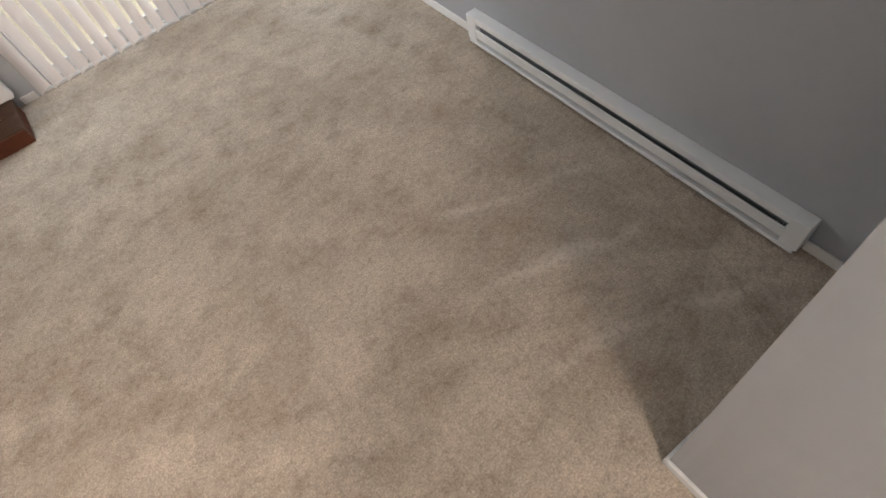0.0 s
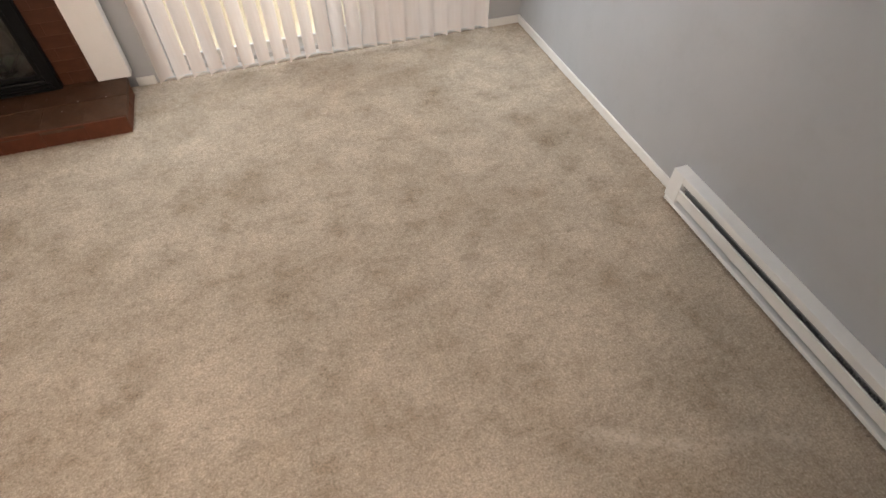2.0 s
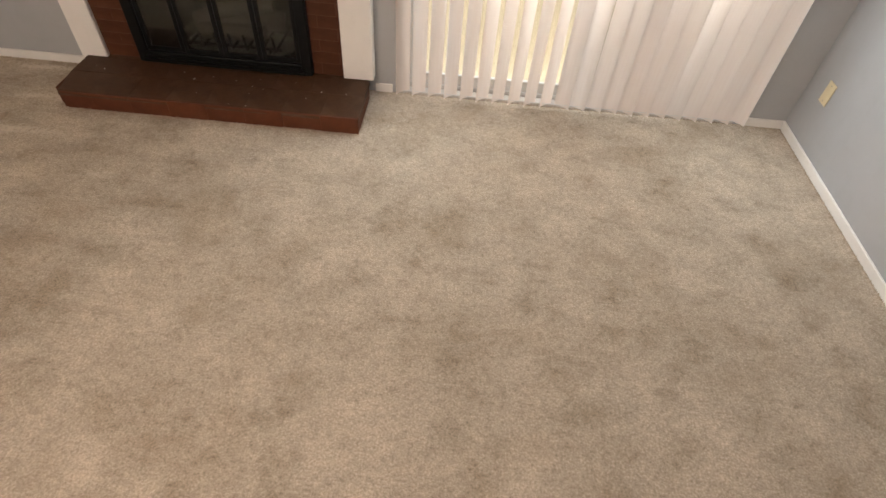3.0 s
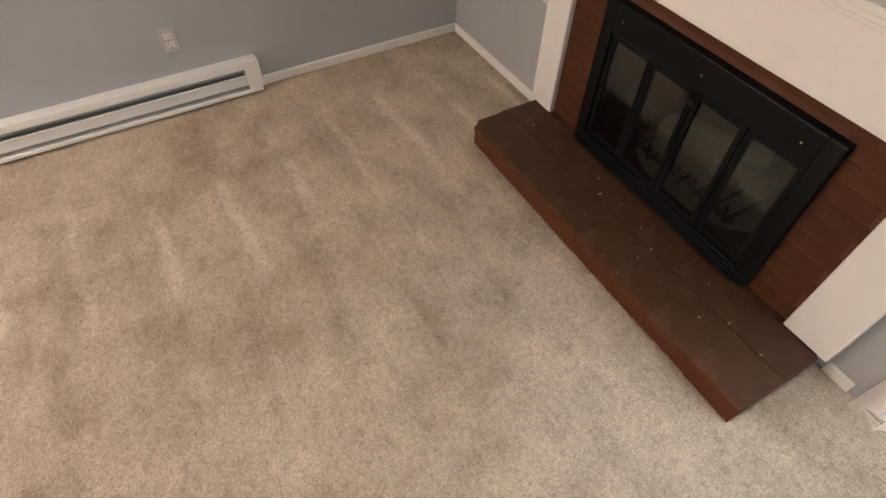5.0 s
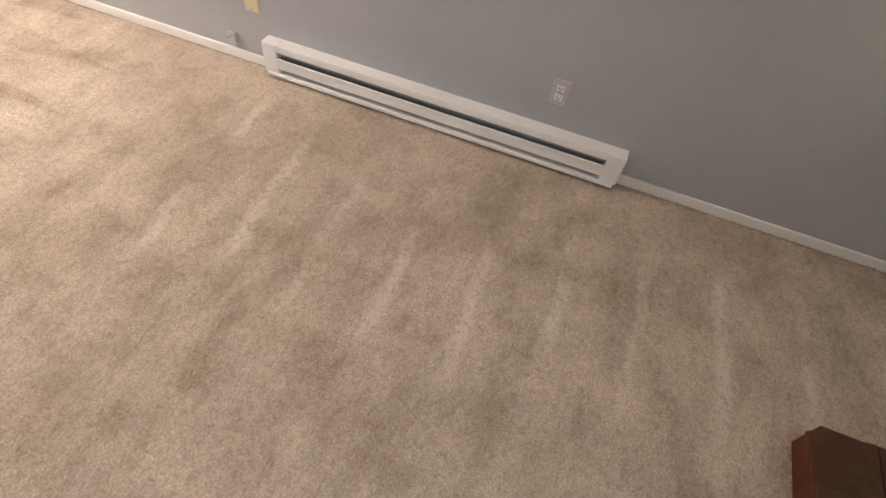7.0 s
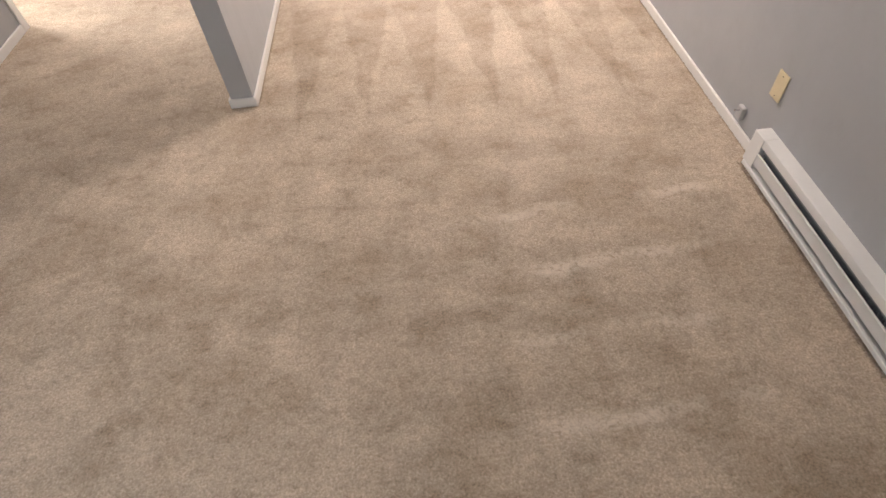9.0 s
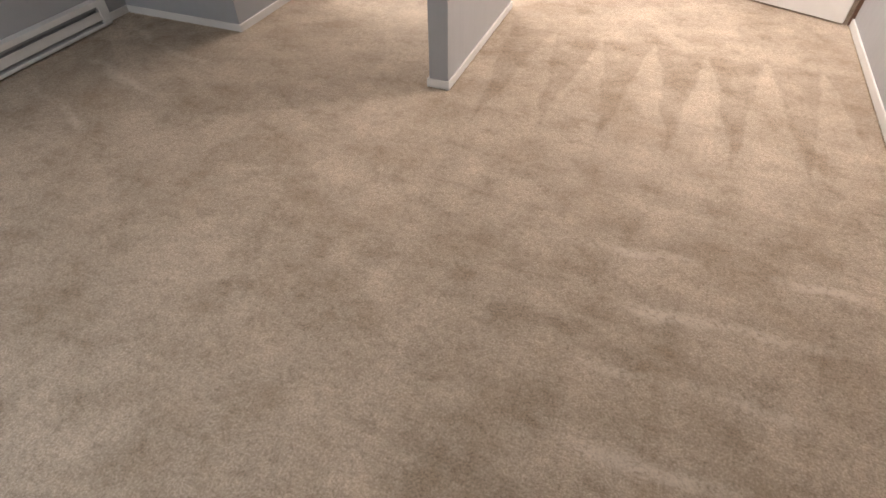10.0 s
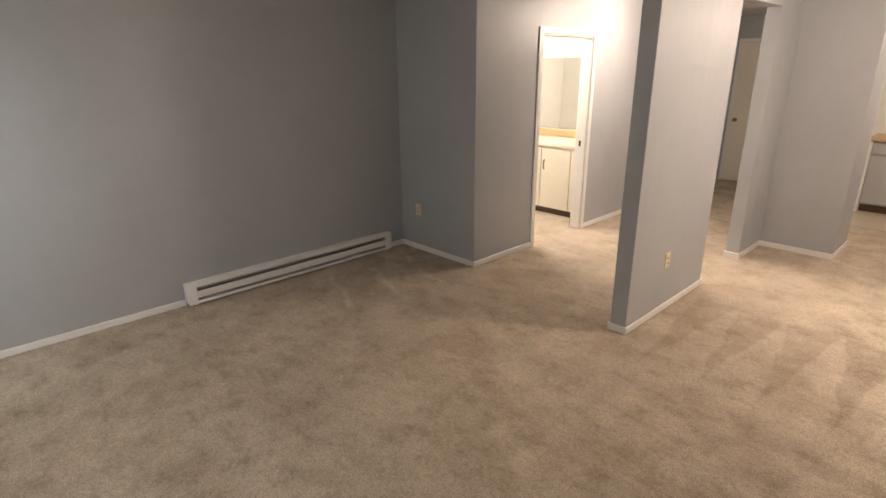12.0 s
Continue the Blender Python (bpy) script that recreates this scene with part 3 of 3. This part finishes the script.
def slider():
    y0, y1 = YN + 0.06, YN + 0.13
    mid = (DX0 + DX1) / 2
    d = tagged(new("door_1", mesh("door_1", boxes(
        (DX0, DX0 + 0.04, y0, y1, 0.03, DZ1), (DX1 - 0.04, DX1, y0, y1, 0.03, DZ1), (DX0 + 0.04, DX1 - 0.04, y0, y1, DZ1 - 0.04, DZ1), bev=0.003), TRIM)),
        "white sliding patio door behind the blind", "sliding door", "", "structure")
    part("threshold", boxes((DX0, DX1, YN - 0.004, y1, 0.0, 0.016), (DX0, DX1, y0 - 0.01, y0 - 0.004, 0.016, 0.030), (DX0, DX1, y0 + 0.004, y0 + 0.010, 0.016, 0.030), bev=0.002), RAIL, d, "pale aluminium sliding track")
    for a, b, y in ((DX0 + 0.04, mid + 0.03, y0 + 0.012), (mid - 0.03, DX1 - 0.04, y0 + 0.042)):
        s = part("sash", boxes((a, a + 0.055, y, y + 0.025, 0.032, DZ1 - 0.042), (b - 0.055, b, y, y + 0.025, 0.032, DZ1 - 0.042), (a + 0.055, b - 0.055, y, y + 0.025, 0.032, 0.10), (a + 0.055, b - 0.055, y, y + 0.025, DZ1 - 0.10, DZ1 - 0.042), bev=0.003), TRIM, d)
        part("pane", boxes((a + 0.05, b - 0.05, y + 0.010, y + 0.015, 0.095, DZ1 - 0.095)), GLASS, s).visible_shadow = False
    th = thing("vertical_blind", "off-white vertical vane blind, drawn across the patio door", "blind", at=(0, 3.475, 0))
    part("head_rail", boxes((-2.04, 0.03, -0.02, 0.03, 2.06, 2.10), bev=0.003), TRIM, th)
    n = 22
    pitch = (2.0 + 0.005) / n
    bm = bmesh.new()
    vs = []
    for k in range(7):
        u = k / 6 - 0.5
        vs.append([bm.verts.new((u * 0.094, 0.009 * (1 - 4 * u * u), z)) for z in (0.034, 2.05)])
    for p, q in zip(vs, vs[1:]):
        bm.faces.new((p[0], q[0], q[1], p[1]))
    bmesh.ops.solidify(bm, geom=bm.faces[:], thickness=0.0012)
    me = mesh("vane", bm, VANE, True)
    for k in range(n):
        x = -2.0 + (k + 0.5) * pitch
        ang = 41 if k < 10 else -34
        ob = new("vane", me)
        ob.parent = th
        ob.matrix_basis = pose(x, random.uniform(-0.001, 0.001), random.uniform(-0.002, 0.002), random.uniform(-0.2, 0.2), random.uniform(-0.2, 0.2), ang + random.uniform(-0.8, 0.8))
    for k in range(n - 1):
        x = -2.0 + (k + 1) * pitch
        bm = bmesh.new()
        rod(bm, (x - pitch / 2, -0.012, 0.055), (x + pitch / 2, -0.012, 0.055), 0.0018, 6)
        part("bead_chain", bm, WHITEPL, th)
    return th


slider()

# ---- wall plates ----


def plate(label, m, mat, kind="outlet", cover=None):
    """Origin on the wall, front towards -y."""
    th = thing("wall_outlet" if kind == "outlet" else "wall_plate", label, "outlet" if kind == "outlet" else "wall plate", "wall plates")
    part("cover", boxes((-0.036, 0.036, -0.006, 0.0, -0.058, 0.058), bev=0.003, seg=2), cover or mat, th)
    if kind == "outlet":
        for z in (-0.02, 0.02):
            r = part("receptacle", boxes((-0.017, 0.017, -0.0085, -0.004, z - 0.014, z + 0.014), bev=0.003, seg=2), mat, th)
            part("slots", boxes((-0.008, -0.0055, -0.0095, -0.0065, z - 0.002, z + 0.008), (0.0055, 0.008, -0.0095, -0.0065, z - 0.002, z + 0.007), (-0.0025, 0.0025, -0.0095, -0.0065, z - 0.010, z - 0.005)), SLOT, r)
    for z in ((0.0,) if kind == "outlet" else (-0.042, 0.042)):
        bm = bmesh.new()
        rod(bm, (0, -0.0075, z), (0, -0.004, z), 0.003, 8)
        part("screw", bm, CHROME, th)
    th.matrix_basis = m
    return th


plate("white duplex outlet in a painted-over cover above the heater", pose(XW, 1.985, 0.348, 0, 0, 90), WHITEPL, "outlet", GREYPL)
plate("almond blank cover plate on the grey wall", pose(XW, 0.54, 0.335, 0, 0, 90), ALMOND, "blank")
plate("almond blank cover plate below the window", pose(-4.447, YN, 0.345), ALMOND, "blank")
plate("almond blank cover plate near the patio door", pose(XE, 3.34, 0.34, 0, 0, -90), ALMOND, "blank")
plate("almond outlet on the grey return wall", pose(0.0, JY, 0.41, 0, 0, 180), ALMOND)
plate("almond outlet on the partition wall", pose(SX0, -0.737, 0.40, 0, 0, -90), ALMOND)


def cable_stub():
    th = thing("cable_jack", "small grey cable jack above the baseboard", "cable jack", at=(XW, 0.40, 0.11))
    part("box", boxes((0.0, 0.022, -0.022, 0.022, -0.03, 0.03), bev=0.003), GREYPL, th)
    bm = bmesh.new()
    rod(bm, (0.02, 0, 0.012), (0.045, 0, 0.016), 0.004, 8)
    part("connector", bm, CHROME, th)


cable_stub()

# ---- doors and doorways ----


def casing(name, bs, label):
    return structure(name, boxes(*bs, bev=0.003), TRIM, label, "door frame")


cw, ct = 0.058, 0.014
casing("trim_bathroom_door", (
    (XJ - ct, XJ, BY0, BY0 + cw, 0, BZ + cw), (XJ - ct, XJ, BY1 - cw, BY1, 0, BZ + cw), (XJ - ct, XJ, BY1, BY0, BZ, BZ + cw),
    (XJ + 0.001, XJ + T, BY0 - 0.016, BY0 - 0.001, 0, BZ - 0.001), (XJ + 0.001, XJ + T, BY1 + 0.001, BY1 + 0.016, 0, BZ - 0.001), (XJ + 0.001, XJ + T, BY1 + 0.016, BY0 - 0.016, BZ - 0.016, BZ - 0.001)),
    "cream painted bathroom door frame")
bm = boxes((XJ + 0.05, XJ + 0.075, BY1 + 0.016, BY1 + 0.019, 0.92, 0.98), bev=0.001)
tagged(new("strike_plate", mesh("strike_plate", bm, DARKMETAL)), "dark strike plate set in the bathroom door frame", "strike plate")


def door_leaf(name, w, h, m, mat, label, knob_x, sweep=None):
    """Origin at the hinge edge, leaf along +x, front towards -y."""
    th = thing(name, label, "door")
    part("leaf", boxes((0.0, w, 0.0, 0.036, 0.012, h), bev=0.002), mat, th)
    if sweep:
        part("sweep", boxes((w - 0.035, w + 0.004, -0.006, 0.042, 0.006, 0.07), bev=0.003), sweep, th, "brown worn kick corner")
    for s in (-1, 1):
        y = 0.0 if s < 0 else 0.036
        bm = bmesh.new()
        rod(bm, (knob_x, y, 0.95), (knob_x, y + s * 0.006, 0.95), 0.03, 20)
        rod(bm, (knob_x, y, 0.95), (knob_x, y + s * 0.045, 0.95), 0.010, 12)
        bmesh.ops.create_uvsphere(bm, u_segments=18, v_segments=10, radius=0.026, matrix=pose(knob_x, y + s * 0.055, 0.95))
        part("door_knob", bm, BRASS, th, "aged brass knob", True)
    for z in (0.25, 1.0, 1.8):
        bm = bmesh.new()
        rod(bm, (0.0, -0.006, z - 0.04), (0.0, -0.006, z + 0.04), 0.006, 10)
        part("hinge", bm, DARKMETAL, th)
    th.matrix_basis = m
    return th


door_leaf("open_door", 0.80, 2.0, pose(XW + 0.045, EY1 - 0.03, 0, 0, 0, -23), TRIM, "white closet door standing open into the dining area", 0.74, BROWNWOOD)
casing("trim_closet_door", ((XW, XW + ct, EY0 - cw, EY0, 0, 2.03 + cw), (XW, XW + ct, EY0, EY1, 2.03, 2.03 + cw)), "white painted closet door frame")
structure("wall_closet", boxes((XW - 0.8, XW - T, EY1 + 0.1, EY1 + 0.2, 0, H), (XW - 0.8, XW - T, EY0 - 0.2, EY0 - 0.1, 0, H), (XW - 0.9, XW - 0.8, EY0 - 0.2, EY1 + 0.2, 0, H), (XW - 0.9, XW - T, EY0 - 0.2, EY1 + 0.2, -0.1, 0), (XW - 0.9, XW - T, EY0 - 0.2, EY1 + 0.2, H, H + 0.1)), WALL, "plain grey closet walls", "wall")
tagged(new("door_jamb", mesh("door_jamb", boxes((XW - T, XW + 0.022, EY1 - 0.024, EY1 - 0.001, 0, 2.03), bev=0.002), BROWNWOOD)), "dark brown wooden jamb of the closet doorway", "door jamb")

# end of the hall
YH = -6.2
structure("wall_hall_end", boxes((SX1, XJ, YH - T, YH, 0, H)), WALL, "dim grey wall at the end of the hall", "wall")
door_leaf("hall_door", 0.76, 2.06, pose(-1.62, YH + 0.002, 0), CREAM, "cream hall door, closed, with a small knob", 0.70)
casing("trim_hall_door", ((-1.68, -1.625, YH, YH + ct, 0, 2.12), (-0.855, -0.80, YH, YH + ct, 0, 2.12), (-1.625, -0.855, YH, YH + ct, 2.065, 2.12)), "cream hall door frame")

# ---- bathroom ----


def vanity():
    x0, x1, y0, y1, zb = XJ + T + 0.002, 0.87, -2.47, VB + 0.005, 0.83
    th = thing("vanity_cabinet", "cream bathroom vanity cabinet with dark pulls", "cabinet", at=(x0, y0, 0))
    base = th.matrix_basis.inverted()

    def p(name, bm, mat, parent=th, label="", smooth=False):
        bm.transform(base)
        return part(name, bm, mat, parent, label, smooth)

    p("body", boxes((x0, x1, y1, y0 - 0.02, 0.075, zb)), CREAM)
    p("toe_kick", boxes((x0, x1, y1, y0 - 0.05, 0.0, 0.075)), TOEKICK, th, "dark recessed toe kick")
    p("filler", boxes((x0, -0.398, y0 - 0.02, y0 - 0.003, 0.08, zb - 0.02), bev=0.002), CREAM)
    w = 0.42
    for k in range(3):
        a = -0.395 + k * w + 0.004
        d = p("cabinet_door", boxes((a, a + w - 0.008, y0 - 0.02, y0 - 0.001, 0.08, zb - 0.025), bev=0.003), CREAM)
        hx = a + w - 0.058 if k % 2 == 0 else a + 0.05
        bm = bmesh.new()
        rod(bm, (hx, y0 - 0.002, 0.665), (hx, y0 + 0.022, 0.65), 0.006, 8)
        rod(bm, (hx, y0 - 0.002, 0.555), (hx, y0 + 0.022, 0.57), 0.006, 8)
        rod(bm, (hx, y0 + 0.022, 0.65), (hx, y0 + 0.022, 0.57), 0.006, 8)
        p("pull", bm, DARKMETAL, d, "dark curved pull")
    top = thing("bathroom_counter", "pale speckled vanity counter with oak backsplash", "counter", at=(x0, y0, zb))
    b2 = top.matrix_basis.inverted()
    bm = boxes((x0, x1 + 0.01, y1, y0 + 0.012, zb + 0.001, zb + 0.036), bev=0.004, seg=2)
    bm.transform(b2)
    part("counter_slab", bm, COUNTER, top)
    bm = boxes((x0, x1, y1 + 0.001, y1 + 0.02, zb + 0.037, zb + 0.125), bev=0.003)
    bm.transform(b2)
    part("backsplash", bm, OAK, top, "honey oak strip along the wall")
    return th


vanity()
mth = thing("bathroom_mirror", "wide frameless mirror above the vanity", "mirror", at=(0.05, VB + 0.002, 0.95))
part("mirror_glass", boxes((-0.68, 0.72, 0.0, 0.006, 0.02, 0.9)), MIRROR, mth)


# ---- kitchen ----
YK = -5.25


def kitchen_unit(x0, x1, mat, label):
    th = thing("base_cabinet", label, "cabinet", "kitchen base cabinets", at=(x0, YK, 0))
    w = x1 - x0
    part("body", boxes((0.0, w, -0.60, -0.02, 0.10, 0.87)), mat, th)
    part("toe_kick", boxes((0.0, w, -0.60, -0.07, 0.004, 0.10)), TOEKICK, th)
    for k in range(2):
        a, b = k * w / 2 + 0.004, (k + 1) * w / 2 - 0.004
        d = part("cabinet_door", boxes((a, b, -0.02, -0.001, 0.115, 0.70), bev=0.003), mat, th)
        hx = b - 0.03 if k == 0 else a + 0.03
        bm = bmesh.new()
        rod(bm, (hx, -0.002, 0.63), (hx, 0.02, 0.63), 0.006, 8)
        bmesh.ops.create_uvsphere(bm, u_segments=10, v_segments=8, radius=0.014, matrix=pose(hx, 0.024, 0.63))
        part("knob", bm, DARKMETAL, d)
        part("drawer_front", boxes((a, b, -0.02, -0.001, 0.72, 0.86), bev=0.003), mat, th)
    return th


kitchen_unit(-3.42, -2.80, CABGREY, "grey painted kitchen base cabinet with dark knobs")
kitchen_unit(-4.05, -3.425, CABGREY, "grey painted kitchen base cabinet beside another")
kitchen_unit(-4.645, -4.055, CABGREY, "grey painted kitchen base cabinet in the corner")
tagged(new("cabinet_end_panel", mesh("cabinet_end_panel", boxes((-2.797, -2.765, YK - 0.6, YK + 0.004, 0.004, 0.87), bev=0.003), TRIM)), "white painted end panel of the kitchen cabinets", "panel")
tagged(new("worktop", mesh("worktop", boxes((-4.648, -2.74, YK - 0.62, YK + 0.03, 0.872, 0.91), bev=0.004, seg=2), OAK)), "honey oak kitchen worktop on the cabinets", "worktop")
structure("wall_kitchen", boxes((XW, SX0, YK - 0.75, YK - 0.62, 0, H)), BATHWALL, "pale kitchen wall behind the worktop", "wall")

# ---- ceiling lamps ----


def dome(x, y, r, label):
    th = thing("ceiling_light", label, "ceiling light", "ceiling lights", at=(x, y, H))
    bm = bmesh.new()
    rod(bm, (0, 0, -0.03), (0, 0, 0.0), r * 1.05, 32)
    part("rim", bm, BRASS, th)
    bm = bmesh.new()
    bmesh.ops.create_uvsphere(bm, u_segments=28, v_segments=14, radius=1.0, matrix=pose(0, 0, -0.03) @ Matrix.Diagonal((r, r, 0.09, 1)))
    bmesh.ops.bisect_plane(bm, geom=bm.verts[:] + bm.edges[:] + bm.faces[:], plane_co=(0, 0, -0.029), plane_no=(0, 0, 1), clear_outer=True)
    part("diffuser", bm, GLOW, th, "frosted glass bowl, lit", True)


dome(-3.85, -1.2, 0.17, "lit frosted dome ceiling light over the dining area")
dome(-1.5, -2.4, 0.15, "lit frosted dome ceiling light in the hall")
dome(-3.7, -4.0, 0.17, "lit frosted dome ceiling light in the kitchen")
dome(0.1, -1.75, 0.15, "lit frosted dome ceiling light in the bathroom")

# ---- outside the windows ----
structure("ground", boxes((-400, 400, -400, 400, -0.32, -0.121)), GRASS, "lawn beyond the patio", "lawn")
structure("patio", boxes((-3.7, 1.5, YN + 0.15, 7.0, -0.12, -0.03)), CONCRETE, "tan concrete patio slab", "patio")


def fence():
    th = thing("fence", "weathered board fence beyond the patio", "fence", at=(0, 7.4, 0))
    me = mesh("board", boxes((-0.07, 0.07, 0.0, 0.02, -0.14, 1.75), bev=0.003), FENCE)
    for k in range(58):
        ob = new("board", me)
        ob.parent = th
        ob.matrix_basis = pose(-6.5 + k * 0.146, 0, random.uniform(-0.01, 0.01), 0, random.uniform(-0.4, 0.4), 0)
    for z in (0.3, 1.4):
        part("rail", boxes((-6.6, 2.0, 0.021, 0.06, z, z + 0.09)), FENCE, th)
    for k in range(5):
        part("post", boxes((-6.5 + k * 2.1, -6.41 + k * 2.1, 0.061, 0.15, -0.14, 1.7)), FENCE, th)


fence()

# ---- ragged carpet edge along hearth, walls and heaters ----


def carpet_edge():
    rnd = random.Random(7)
    verts, faces = [], []
    lines = (((-3.745, 3.078), (-2.14, 3.078)), ((-2.136, 3.085), (-2.136, 3.45)), ((-3.754, 3.12), (-3.754, 3.45)),
             ((XW + BT + 0.002, 2.35), (XW + BT + 0.002, YN)), ((XW + BT + 0.002, EY1), (XW + BT + 0.002, 0.60)),
             ((XE - BT - 0.002, HY1 + 0.01), (XE - BT - 0.002, YN)), ((XE - 0.075, HY0), (XE - 0.075, HY1)), ((XW + 0.075, 0.6), (XW + 0.075, 2.34)),
             ((XJ, JY + BT + 0.002), (XE, JY + BT + 0.002)), ((XW + BT, YN - BT - 0.002), (-3.78, YN - BT - 0.002)), ((DX0, YN - 0.008), (DX1, YN - 0.008)),
             ((SX0, PY + BT + 0.002), (SX1, PY + BT + 0.002)), ((SX0 - BT - 0.002, PS), (SX0 - BT - 0.002, PY)))
    for (ax, ay), (bx, by) in lines:
        n = int(math.hypot(bx - ax, by - ay) / 0.0055)
        for k in range(n):
            t = (k + rnd.random()) / n
            x, y = ax + t * (bx - ax) + rnd.gauss(0, 0.002), ay + t * (by - ay) + rnd.gauss(0, 0.002)
            w, h = rnd.uniform(0.002, 0.0045), rnd.uniform(0.004, 0.011)
            dx, dy = rnd.gauss(0, 0.004), rnd.gauss(0, 0.004)
            i = len(verts)
            verts += [(x - w, y - w, -0.001), (x + w, y - w, -0.001), (x + w, y + w, -0.001), (x - w, y + w, -0.001), (x + dx, y + dy, h)]
            faces += [(i, i + 1, i + 4), (i + 1, i + 2, i + 4), (i + 2, i + 3, i + 4), (i + 3, i, i + 4)]
    me = bpy.data.meshes.new("carpet_edge")
    me.from_pydata(verts, [], faces)
    me.materials.append(CARPET)
    tagged(new("carpet_edge", me), "ragged beige carpet tufts along walls and hearth", "carpet tufts", "", "stuff")


carpet_edge()
